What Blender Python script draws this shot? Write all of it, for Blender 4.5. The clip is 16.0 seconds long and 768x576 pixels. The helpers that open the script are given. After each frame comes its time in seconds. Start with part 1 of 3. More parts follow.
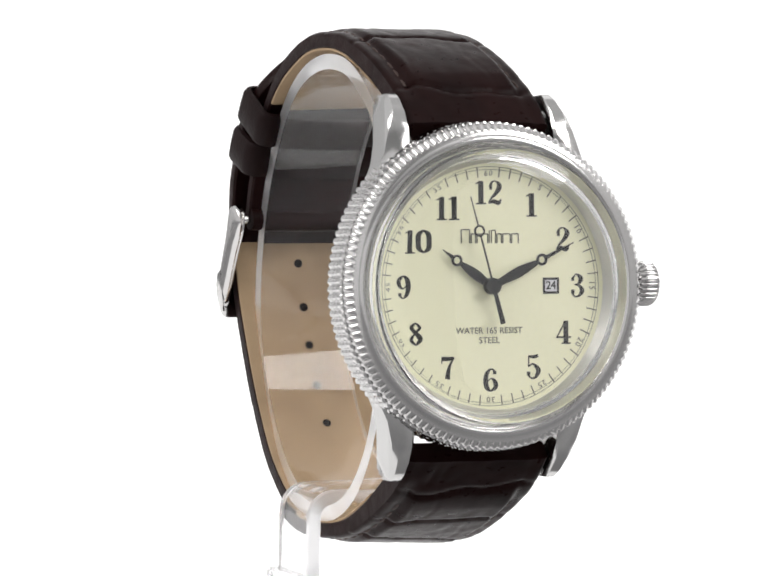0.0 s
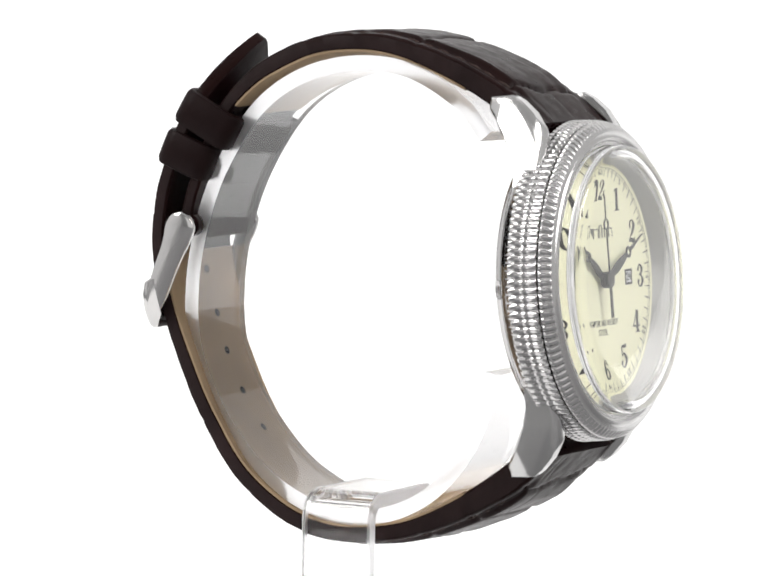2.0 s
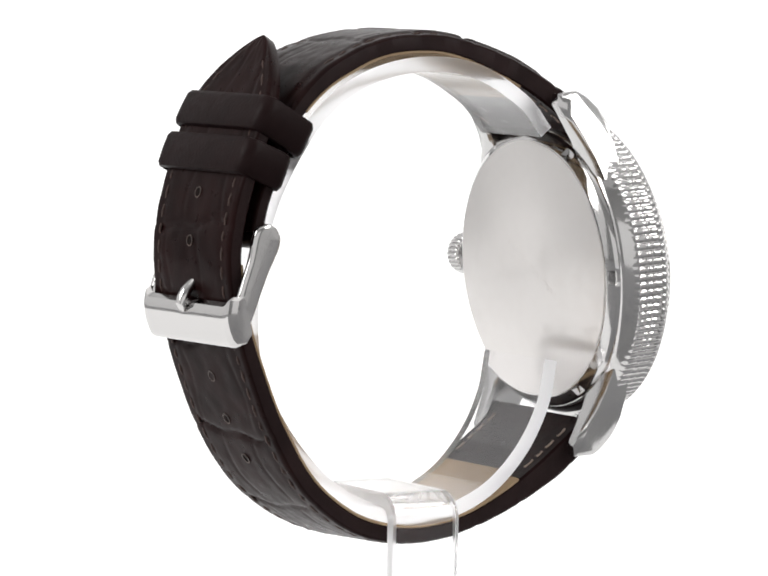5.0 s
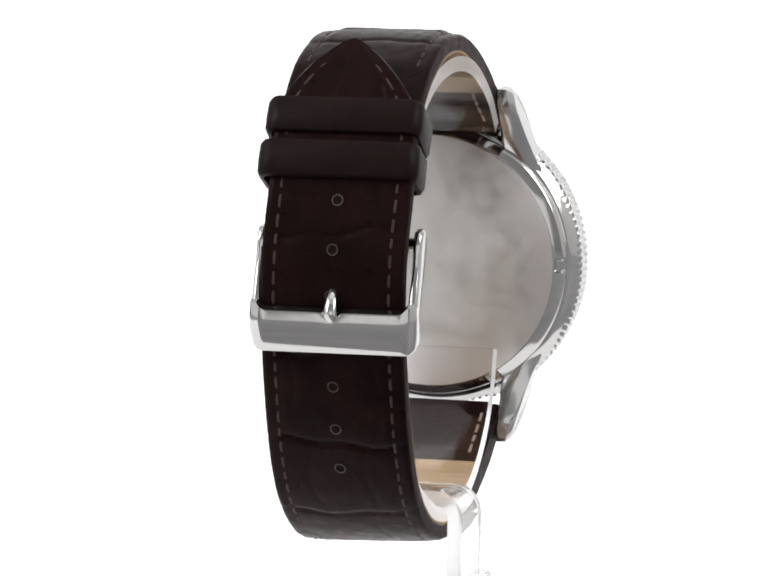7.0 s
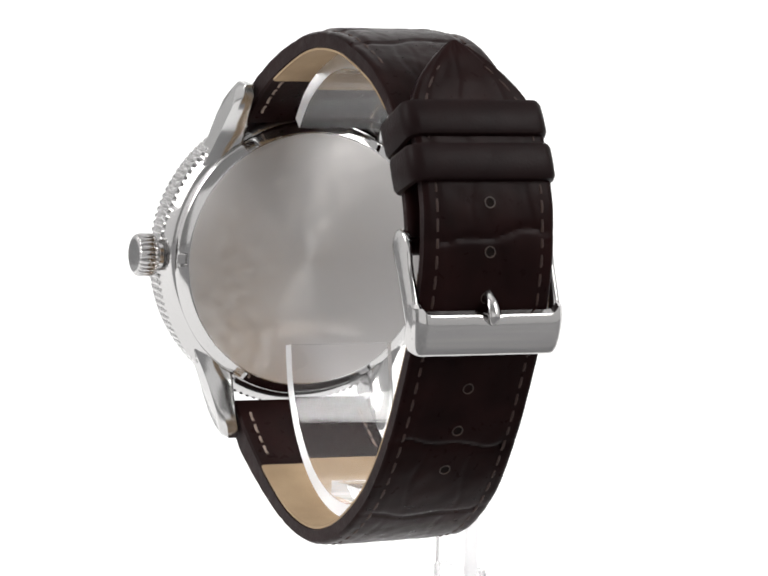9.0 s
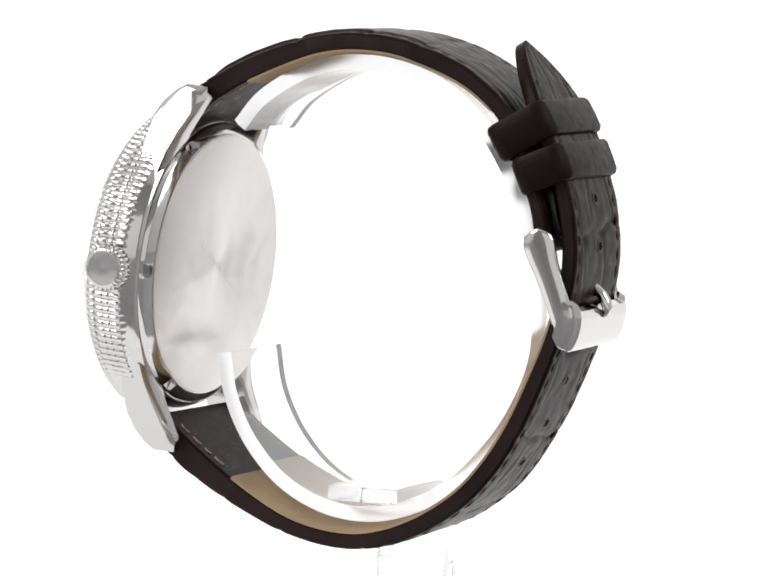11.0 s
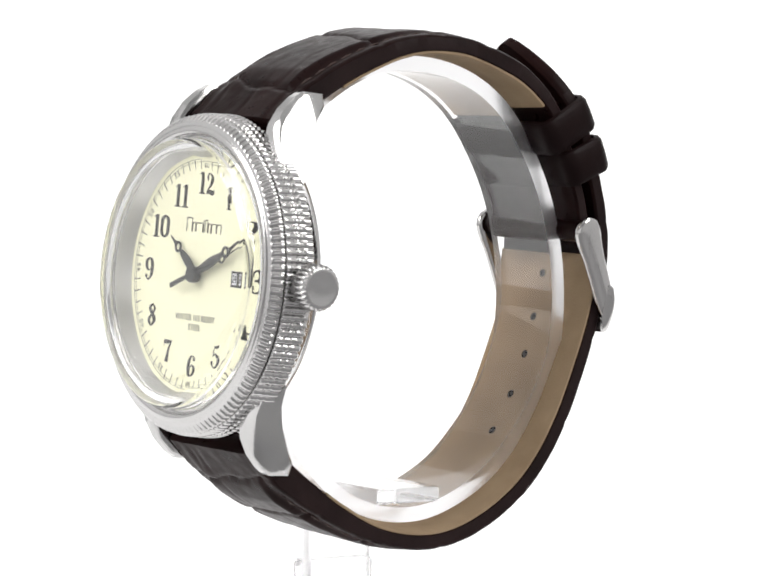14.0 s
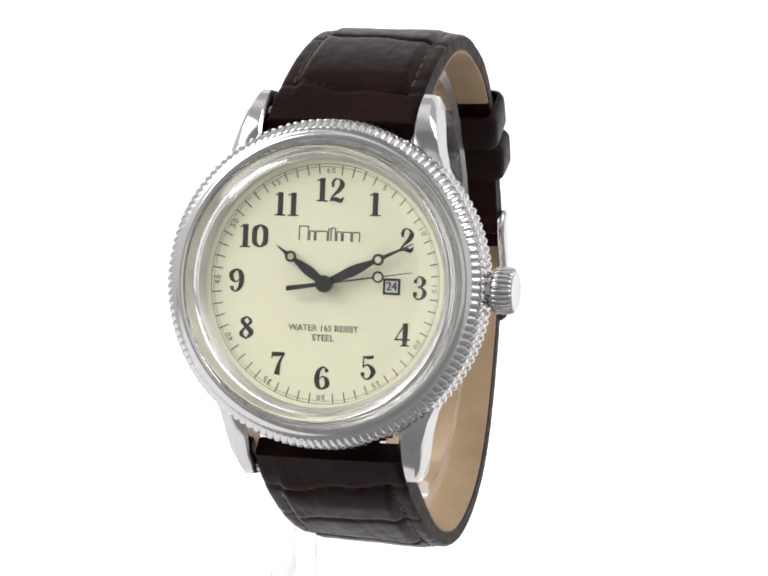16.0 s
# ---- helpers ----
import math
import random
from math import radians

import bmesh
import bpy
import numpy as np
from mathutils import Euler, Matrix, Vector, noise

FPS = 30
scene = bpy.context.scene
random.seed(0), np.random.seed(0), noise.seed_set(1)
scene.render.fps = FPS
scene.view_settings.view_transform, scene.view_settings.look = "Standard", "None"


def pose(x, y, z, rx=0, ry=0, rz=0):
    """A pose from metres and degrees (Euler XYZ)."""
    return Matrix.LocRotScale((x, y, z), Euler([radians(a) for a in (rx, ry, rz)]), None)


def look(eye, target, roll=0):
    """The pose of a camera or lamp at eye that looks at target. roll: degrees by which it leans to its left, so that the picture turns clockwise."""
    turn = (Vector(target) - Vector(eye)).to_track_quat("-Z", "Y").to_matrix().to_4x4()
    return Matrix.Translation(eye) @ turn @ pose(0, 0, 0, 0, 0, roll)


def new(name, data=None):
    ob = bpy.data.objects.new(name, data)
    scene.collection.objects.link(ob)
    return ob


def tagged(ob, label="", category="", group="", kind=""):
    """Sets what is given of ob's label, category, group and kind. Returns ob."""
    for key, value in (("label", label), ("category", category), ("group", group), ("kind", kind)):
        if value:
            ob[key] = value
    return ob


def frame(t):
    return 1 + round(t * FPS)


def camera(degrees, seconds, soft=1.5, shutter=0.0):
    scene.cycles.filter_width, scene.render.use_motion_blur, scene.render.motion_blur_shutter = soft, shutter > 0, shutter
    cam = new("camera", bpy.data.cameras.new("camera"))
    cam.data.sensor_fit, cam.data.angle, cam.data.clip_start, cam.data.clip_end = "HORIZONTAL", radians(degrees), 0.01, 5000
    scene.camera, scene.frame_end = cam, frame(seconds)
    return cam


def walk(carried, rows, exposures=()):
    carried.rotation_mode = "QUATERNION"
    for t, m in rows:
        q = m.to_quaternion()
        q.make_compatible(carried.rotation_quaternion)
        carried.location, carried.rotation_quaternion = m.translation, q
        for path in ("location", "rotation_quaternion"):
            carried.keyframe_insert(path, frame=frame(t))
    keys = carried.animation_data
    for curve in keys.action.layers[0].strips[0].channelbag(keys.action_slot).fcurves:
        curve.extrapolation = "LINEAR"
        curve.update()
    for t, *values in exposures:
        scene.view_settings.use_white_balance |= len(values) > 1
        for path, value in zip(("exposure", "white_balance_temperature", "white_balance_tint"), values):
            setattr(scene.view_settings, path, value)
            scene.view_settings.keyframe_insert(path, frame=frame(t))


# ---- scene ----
# ---- camera: a still camera on a long lens, over half a metre from the watch ----
cam = camera(10.321, 16.0, soft=1.9)
TILT = radians(4.294)
RIGHT, UP = Vector((1, 0, 0)), Vector((0, math.sin(TILT), math.cos(TILT)))
AHEAD = Vector((0, math.cos(TILT), -math.sin(TILT)))
EYE = RIGHT * 0.0001 - UP * 0.000693 - AHEAD * 0.56
STILL = look(EYE, EYE + AHEAD, 1.24)
walk(cam, [(0.0, STILL), (16.0, STILL)])

# ---- world and lamps of the light tent ----
world = bpy.data.worlds.new("studio")
scene.world = world
world.use_nodes = True
world.node_tree.nodes["Background"].inputs["Color"].default_value = (0.9, 0.92, 1.0, 1)
world.node_tree.nodes["Background"].inputs["Strength"].default_value = 0.05


def softbox(name, eye, target, width, height, power):
    lamp = bpy.data.lights.new(name, "AREA")
    lamp.shape, lamp.size, lamp.size_y, lamp.energy = "RECTANGLE", width, height, power
    lamp.color = (1.0, 0.985, 0.97)
    ob = new(name, lamp)
    ob.matrix_world = look(eye, target)
    return ob


softbox("softbox_top", (0, -0.05, 0.70), (0, 0, 0), 0.5, 0.4, 0.4)
softbox("softbox_side", (-0.62, -0.23, 0.46), (0, 0, 0), 0.42, 0.42, 3.9)
softbox("softbox_side", (0.62, -0.24, 0.48), (0, 0, 0), 0.42, 0.42, 3.8)
scene.view_settings.exposure = 0.0
scene.cycles.max_bounces, scene.cycles.transmission_bounces, scene.cycles.glossy_bounces = 32, 32, 16


# ---- materials ----
def material(name):
    m = bpy.data.materials.new(name)
    m.use_nodes = True
    return m, m.node_tree, m.node_tree.nodes["Principled BSDF"]


def node(tree, kind, **values):
    n = tree.nodes.new(kind)
    for key, value in values.items():
        n.inputs[key.replace("_", " ")].default_value = value
    return n


def noisy(tree, bsdf, scale, low, high, socket, detail=4.0):
    """Noise of that scale (per metre), ramped from low to high, into a socket."""
    co = tree.nodes.new("ShaderNodeTexCoord")
    n = node(tree, "ShaderNodeTexNoise", Scale=scale, Detail=detail)
    ramp = tree.nodes.new("ShaderNodeValToRGB")
    ramp.color_ramp.elements[0].position, ramp.color_ramp.elements[1].position = 0.3, 0.7
    lo = low if isinstance(low, tuple) else (low, low, low)
    hi = high if isinstance(high, tuple) else (high, high, high)
    ramp.color_ramp.elements[0].color, ramp.color_ramp.elements[1].color = (*lo, 1), (*hi, 1)
    tree.links.new(co.outputs["Object"], n.inputs["Vector"])
    tree.links.new(n.outputs["Fac"], ramp.inputs["Fac"])
    tree.links.new(ramp.outputs["Color"], bsdf.inputs[socket])
    return co, n


def bump(tree, bsdf, height, strength, distance):
    b = node(tree, "ShaderNodeBump", Strength=strength, Distance=distance)
    tree.links.new(height, b.inputs["Height"])
    tree.links.new(b.outputs["Normal"], bsdf.inputs["Normal"])


def steel(name, colour, rough_low, rough_high, scale=900.0, relief=0.0):
    m, tree, bsdf = material(name)
    bsdf.inputs["Base Color"].default_value = (*colour, 1)
    bsdf.inputs["Metallic"].default_value = 1.0
    co, n = noisy(tree, bsdf, scale, rough_low, rough_high, "Roughness")
    if relief:
        bump(tree, bsdf, n.outputs["Fac"], relief, 0.00002)
    return m


def brushed(name):
    """Sunburst-brushed steel of the case back."""
    m, tree, bsdf = material(name)
    bsdf.inputs["Metallic"].default_value = 1.0
    bsdf.inputs["Base Color"].default_value = (0.69, 0.668, 0.655, 1)
    bsdf.inputs["Anisotropic"].default_value = 0.6
    bsdf.inputs["Anisotropic Rotation"].default_value = 0.25
    tangent = tree.nodes.new("ShaderNodeTangent")
    tangent.direction_type, tangent.axis = "RADIAL", "Z"
    tree.links.new(tangent.outputs["Tangent"], bsdf.inputs["Tangent"])
    noisy(tree, bsdf, 500.0, 0.30, 0.42, "Roughness")
    return m


def leather(name, dark, light, rough_low, rough_high, grain, strength, sheen=0.1):
    m, tree, bsdf = material(name)
    co, n = noisy(tree, bsdf, 180.0, dark, light, "Base Color", 6.0)
    noisy(tree, bsdf, 700.0, rough_low, rough_high, "Roughness")
    cells = node(tree, "ShaderNodeTexVoronoi", Scale=grain)
    cells.feature = "DISTANCE_TO_EDGE"
    warp = node(tree, "ShaderNodeTexNoise", Scale=2600.0, Detail=5.0)
    mix = tree.nodes.new("ShaderNodeMath")
    mix.operation = "ADD"
    for t in (cells, warp):
        tree.links.new(co.outputs["Object"], t.inputs["Vector"])
    tree.links.new(cells.outputs["Distance"], mix.inputs[0])
    tree.links.new(warp.outputs["Fac"], mix.inputs[1])
    bump(tree, bsdf, mix.outputs[0], strength, 0.0001)
    bsdf.inputs["Specular IOR Level"].default_value = sheen
    return m


def clear(name, ior, colour=(1, 1, 1)):
    m, tree, bsdf = material(name)
    bsdf.inputs["Base Color"].default_value = (*colour, 1)
    bsdf.inputs["Transmission Weight"].default_value = 1.0
    bsdf.inputs["IOR"].default_value = ior
    bsdf.inputs["Roughness"].default_value = 0.0
    return m


def frosted(name, ior, rough, colour, through_light):
    m, tree, bsdf = material(name)
    bsdf.inputs["Base Color"].default_value = (*colour, 1)
    bsdf.inputs["Transmission Weight"].default_value = through_light
    bsdf.inputs["IOR"].default_value = ior
    noisy(tree, bsdf, 400.0, rough, rough + 0.06, "Roughness")
    return m


def cut_edges(ob, axis, mat, limit=0.6):
    """The cut sides of a sheet have a surface of their own."""
    ob.data.materials.append(mat)
    for p in ob.data.polygons:
        if abs(p.normal[axis]) > limit:
            p.material_index = 1


def paint(name, low, high, rough, scale=1500.0):
    m, tree, bsdf = material(name)
    noisy(tree, bsdf, scale, low, high, "Base Color")
    bsdf.inputs["Roughness"].default_value = rough
    return m


# surfaces that are no lamps, with their brightness put in as emission
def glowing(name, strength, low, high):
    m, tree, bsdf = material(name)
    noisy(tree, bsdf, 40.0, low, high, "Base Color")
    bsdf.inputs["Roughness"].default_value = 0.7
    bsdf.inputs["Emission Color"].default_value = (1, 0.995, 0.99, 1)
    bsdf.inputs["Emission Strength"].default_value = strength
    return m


POLISHED = steel("polished_steel", (0.56, 0.553, 0.55), 0.07, 0.13)
SATIN = steel("satin_steel", (0.52, 0.515, 0.512), 0.12, 0.2, 350.0)
BEZEL_STEEL = steel("bezel_steel", (0.55, 0.543, 0.54), 0.15, 0.24, 500.0)
RING_STEEL = steel("rehaut_steel", (0.62, 0.615, 0.60), 0.28, 0.4)
CHROME = steel("chrome", (0.56, 0.55, 0.545), 0.06, 0.14)
BACK_STEEL = brushed("brushed_steel")
LEATHER = leather("brown_leather", (0.0072, 0.0028, 0.0028), (0.0145, 0.0052, 0.0050), 0.26, 0.38, 900.0, 0.10, 0.05)
EDGE_LEATHER = leather("edge_leather", (0.008, 0.0038, 0.0040), (0.012, 0.0056, 0.0056), 0.34, 0.48, 1400.0, 0.2, 0.07)
RAW_EDGE = leather("raw_leather_edge", (0.012, 0.0062, 0.0062), (0.021, 0.0115, 0.0115), 0.5, 0.65, 2400.0, 0.3)
LINING = leather("tan_lining", (0.28, 0.198, 0.122), (0.36, 0.262, 0.165), 0.6, 0.75, 2600.0, 0.3)
THREAD = paint("brown_thread", (0.020, 0.0085, 0.006), (0.042, 0.018, 0.012), 0.7)
TAN_THREAD = paint("tan_thread", (0.20, 0.15, 0.12), (0.32, 0.25, 0.21), 0.8)
HOLE_RIM = paint("worn_hole_rim", (0.015, 0.009, 0.007), (0.06, 0.035, 0.025), 0.5, 700.0)
CREAM = paint("cream_dial", (0.79, 0.775, 0.56), (0.81, 0.80, 0.585), 0.55)
INK = paint("black_print", (0.012, 0.012, 0.011), (0.02, 0.019, 0.018), 0.5)
GREY_INK = paint("grey_print", (0.09, 0.09, 0.075), (0.12, 0.12, 0.10), 0.5)
HAND = paint("black_hand", (0.012, 0.012, 0.013), (0.022, 0.022, 0.022), 0.28)
PAPER = paint("white_date_disc", (0.62, 0.62, 0.64), (0.68, 0.68, 0.70), 0.6)
HOLE = paint("dark_hole", (0.006, 0.004, 0.004), (0.012, 0.008, 0.007), 0.8)
TABLE = paint("grey_table", (0.20, 0.20, 0.21), (0.25, 0.25, 0.25), 0.5, 60.0)
HOLE.node_tree.nodes["Principled BSDF"].inputs["Specular IOR Level"].default_value = 0.05
CRYSTAL = clear("mineral_crystal", 1.52)
ACRYLIC = clear("clear_acrylic", 1.49, (0.995, 0.99, 0.995))
SAWN = frosted("sawn_acrylic", 1.49, 0.3, (0.97, 0.968, 0.98), 0.9)
CUT = frosted("cut_acrylic", 1.49, 0.3, (0.93, 0.925, 0.935), 0.82)
# the paper's own emission keeps the background pure white
SWEEP = glowing("glowing_white_sweep", 1.0, 0.2, 0.22)
# unseen walls: emission set per side for the steel's reflections, brightest left, dimmest front
FABRIC = glowing("glowing_fabric", 0.35, 0.28, 0.31)
LEFT = glowing("glowing_fabric_left", 0.60, 0.28, 0.31)
RIGHT_SIDE = glowing("glowing_fabric_right", 0.36, 0.28, 0.31)
FRONT = glowing("dim_glow_front", 0.14, 0.14, 0.17)
# added panel behind the camera, glowing to brighten crown and lug reflections
GLOW_PANEL = glowing("front_glow_panel", 0.62, 0.28, 0.31)

# ---- mesh helpers; lengths in millimetres ----
MM = 0.001


def part(name, bm, mat, parent=None, label="", m=None, smooth=True):
    """Links a bmesh (in millimetres) as one mesh object under a thing or a part."""
    bmesh.ops.recalc_face_normals(bm, faces=bm.faces)
    bmesh.ops.scale(bm, vec=(MM, MM, MM), verts=bm.verts)
    me = bpy.data.meshes.new(name)
    bm.to_mesh(me)
    bm.free()
    me.materials.append(mat)
    if smooth:
        me.polygons.foreach_set("use_smooth", [True] * len(me.polygons))
        me.set_sharp_from_angle(angle=radians(38))
    ob = new(name, me)
    if parent is not None:
        ob.parent = parent
    if m is not None:
        ob.matrix_basis = m
    if label:
        tagged(ob, label)
    return ob


def loft(bm, rings, closed=True, caps=True):
    """Skins rows of points."""
    rows = [[bm.verts.new(p) for p in ring] for ring in rings]
    n = len(rows[0])
    for a, b in zip(rows, rows[1:]):
        for i in range(n if closed else n - 1):
            j = (i + 1) % n
            bm.faces.new((a[i], a[j], b[j], b[i]))
    if caps and closed:
        bm.faces.new(rows[0][::-1])
        bm.faces.new(rows[-1])
    return bm


# one ridge and its groove: rounded crest, narrow cut
TOOTH = (0.12, 0.0, 0.0, 0.12, 0.45, 1.0, 1.0, 0.45)


def lathe(profile, n=160, teeth=0):
    """Turns (r, w, depth) points round the w axis; depth is how far the teeth cut in."""
    bm = bmesh.new()
    steps = teeth * len(TOOTH) if teeth else n
    rows = []
    for r, w, *d in profile:
        row = []
        for i in range(steps):
            cut = d[0] * TOOTH[i % len(TOOTH)] if d and teeth else 0.0
            a = 2 * math.pi * i / steps
            row.append(((r - cut) * math.cos(a), (r - cut) * math.sin(a), w))
        rows.append(row)
    loft(bm, rows, True, False)
    return bm


def capped(profile, n=160, teeth=0):
    bm = lathe(profile, n, teeth)
    bm.verts.ensure_lookup_table()
    steps = teeth * len(TOOTH) if teeth else n
    vs = list(bm.verts)
    bm.faces.new(vs[:steps])
    bm.faces.new(vs[-steps:])
    return bm


def smooth_line(points, step=0.5):
    """A Catmull-Rom line through the points, at even steps along it."""
    p = [np.array(q, float) for q in points]
    p = [2 * p[0] - p[1]] + p + [2 * p[-1] - p[-2]]
    out = []
    for i in range(1, len(p) - 2):
        for k in range(24):
            t = k / 24
            out.append(0.5 * (2 * p[i] + (p[i + 1] - p[i - 1]) * t + (2 * p[i - 1] - 5 * p[i] + 4 * p[i + 1] - p[i + 2]) * t * t
                              + (3 * p[i] - p[i - 1] - 3 * p[i + 1] + p[i + 2]) * t ** 3))
    out.append(p[-2])
    out = np.array(out)
    run = np.concatenate(([0], np.cumsum(np.linalg.norm(np.diff(out[:, :2], axis=0), axis=1))))
    s = np.linspace(0, run[-1], max(2, int(run[-1] / step)))
    return np.stack([np.interp(s, run, out[:, k]) for k in range(out.shape[1])], 1), s


def normals(line, side=1):
    """Unit normals in the plane, to the left of the way along it."""
    d = np.gradient(line[:, :2], axis=0)
    d /= np.linalg.norm(d, axis=1)[:, None]
    return np.stack([-d[:, 1], d[:, 0]], 1) * side


def ribbon(bm, points, widths, z, thick=0.03, steps=10):
    """A pen stroke in the dial plane, with a width at each point."""
    line, _ = smooth_line([(*p, w) for p, w in zip(points, widths)], 0.07) if len(points) > 2 else (np.array([(*p, w) for p, w in zip(points, widths)], float), 0)
    n = normals(line)
    rings = []
    for (x, y, w), (nx, ny) in zip(line, n):
        h = max(w, 0.02) / 2
        rings.append([(x - nx * h, y - ny * h, z), (x + nx * h, y + ny * h, z), (x + nx * h, y + ny * h, z + thick), (x - nx * h, y - ny * h, z + thick)])
    loft(bm, rings)


def disc(bm, x, y, r0, r1, z, thick=0.03, n=28):
    """A flat ring (r0 > 0) or disc."""
    ring = lambda r, h: [bm.verts.new((x + r * math.cos(2 * math.pi * i / n), y + r * math.sin(2 * math.pi * i / n), h)) for i in range(n)]
    a, b = ring(r1, z), ring(r1, z + thick)
    c, d = (ring(r0, z), ring(r0, z + thick)) if r0 else (None, None)
    for i in range(n):
        j = (i + 1) % n
        bm.faces.new((a[i], a[j], b[j], b[i]))
        if r0:
            bm.faces.new((c[j], c[i], d[i], d[j]))
            bm.faces.new((b[i], b[j], d[j], d[i]))
            bm.faces.new((a[j], a[i], c[i], c[j]))
    if not r0:
        bm.faces.new(b)
        bm.faces.new(a[::-1])


def lettering(name, text, size, mat, parent, m, label="", weight=0.0, spacing=1.0, wide=1.0):
    """Words in the built-in font, turned into a mesh, centred on m (metres)."""
    curve = bpy.data.curves.new(name, "FONT")
    curve.body, curve.size, curve.align_x, curve.align_y = text, size * MM, "CENTER", "CENTER"
    curve.extrude, curve.offset, curve.space_character, curve.resolution_u = 0.00002, weight * MM, spacing, 3
    tmp = new(name + "_curve", curve)
    me = bpy.data.meshes.new_from_object(tmp.evaluated_get(bpy.context.evaluated_depsgraph_get()))
    bpy.data.objects.remove(tmp)
    bpy.data.curves.remove(curve)
    me.transform(Matrix.Diagonal((wide, 1, 1, 1)))
    me.materials.clear()
    me.materials.append(mat)
    ob = new(name, me)
    ob.parent = parent
    ob.matrix_basis = m
    return tagged(ob, label)


# ---- the setting: a glowing white sweep inside an added, unseen tent ----
FLOOR = -46.0


def setting():
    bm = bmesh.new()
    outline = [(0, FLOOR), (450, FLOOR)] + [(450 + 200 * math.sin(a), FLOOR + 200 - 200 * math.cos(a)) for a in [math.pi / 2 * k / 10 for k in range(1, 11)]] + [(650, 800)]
    # unseen front edge slanted so the case back reflects white left, table right
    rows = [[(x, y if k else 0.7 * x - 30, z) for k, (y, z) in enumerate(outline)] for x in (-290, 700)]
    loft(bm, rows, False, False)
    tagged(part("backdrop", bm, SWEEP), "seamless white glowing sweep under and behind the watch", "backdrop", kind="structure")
    # unseen walls and a front panel, added to light the watch and shape reflections
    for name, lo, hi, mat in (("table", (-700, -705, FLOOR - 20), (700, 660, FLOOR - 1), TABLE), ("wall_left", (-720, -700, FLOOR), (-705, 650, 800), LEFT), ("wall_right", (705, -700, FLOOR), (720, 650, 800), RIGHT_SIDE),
                              ("wall_front", (-700, -720, FLOOR), (700, -705, 800), FRONT), ("front_glow_panel", (-340, -704, FLOOR), (480, -698, 330), GLOW_PANEL), ("wall_back", (-720, 655, FLOOR), (720, 670, 800), FABRIC), ("ceiling", (-720, -720, 805), (720, 660, 820), FABRIC)):
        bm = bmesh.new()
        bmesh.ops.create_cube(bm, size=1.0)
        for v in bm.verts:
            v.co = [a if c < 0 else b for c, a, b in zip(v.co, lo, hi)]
        tagged(part(name, bm, mat, smooth=False), "plain grey studio table" if name == "table" else "unseen white tent panel with added glow", "table" if name == "table" else "tent wall", kind="structure")


# ---- the watch ----
CASE = pose(0.0012, -0.0302, 0.00185, 85.2, 0, 0) @ Matrix.Scale(1.013, 4)


def strap_body(path, width, centre, thick_pad, creases, side, lean, step=0.4):
    """Padded leather band along a (y, z, thickness) line; returns the mesh and the line."""
    line, s = smooth_line(path, step)
    n = normals(line, side)
    total, k_seed = s[-1], 1.7 * len(creases)
    across = [-1, -0.985, -0.95] + [0.036 * k for k in range(-25, 26)] + [0.95, 0.985, 1]
    chance = random.Random(len(creases) * 7 + 3)
    rows = [0.0] + [k for k, _ in creases] + [total + 1.0]
    splits = [[(a, b, u, chance.uniform(0.5, 1.0)) for u in sorted(chance.sample((-0.62, -0.38, -0.2, 0.05, 0.24, 0.41, 0.6), 2))] for a, b in zip(rows, rows[1:])]
    bm = bmesh.new()
    rings = []
    for (y, z, t), (ny, nz), q in zip(line, n, s):
        w, c, pad = width(q / total) / 2, centre(q / total), thick_pad(q / total)
        top = []
        for a in across:
            h = t / 2
            edge = max(0.0, (abs(a) - 0.95) / 0.05)
            h -= 0.35 * edge * edge
            lift = min(1.0, max(0.0, (0.81 - abs(a)) / 0.13))
            h += pad * (lift * lift * (3 - 2 * lift) - 0.45)
            # embossed plates: wandering grooves across, short splits along
            for k, depth in creases:
                off = q - k - 0.7 * math.sin(a * 2.3 + k * 1.7) - 0.3 * math.sin(a * 7 + k)
                if abs(off) < 2.0:
                    h -= depth * (1.5 * math.exp(-(off / 0.34) ** 2) + 0.35 * math.exp(-(off / 1.0) ** 2)) * (1 if abs(a) < 0.8 else 0.4)
            for row in splits:
                for q0, q1, u, deep in row:
                    if q0 < q < q1:
                        off = (a - u) * w - 0.5 * math.sin(q * 0.55 + u * 9)
                        if abs(off) < 1.0:
                            h -= 0.085 * deep * math.exp(-(off / 0.32) ** 2) * min(1.0, (q - q0) / 2.0, (q1 - q) / 2.0)
            h += 0.035 * noise.noise((a * 4, q * 0.22, k_seed)) * (1 if abs(a) < 0.95 else 0)
            h += lean(q / total) * a * w
            h += 0.05 * noise.noise((a * 5, q * 0.5, 3.1))
            top.append((c + a * w, y + ny * h, z + nz * h))
        h = -t / 2
        ring = top + [(c + a * w, y + ny * (h + e + lean(q / total) * a * w), z + nz * (h + e + lean(q / total) * a * w)) for a, e in ((1, 0.3), (0.97, 0.0), (-0.97, 0.0), (-1, 0.3))]
        rings.append(ring)
    loft(bm, rings)
    return bm, line, n, s


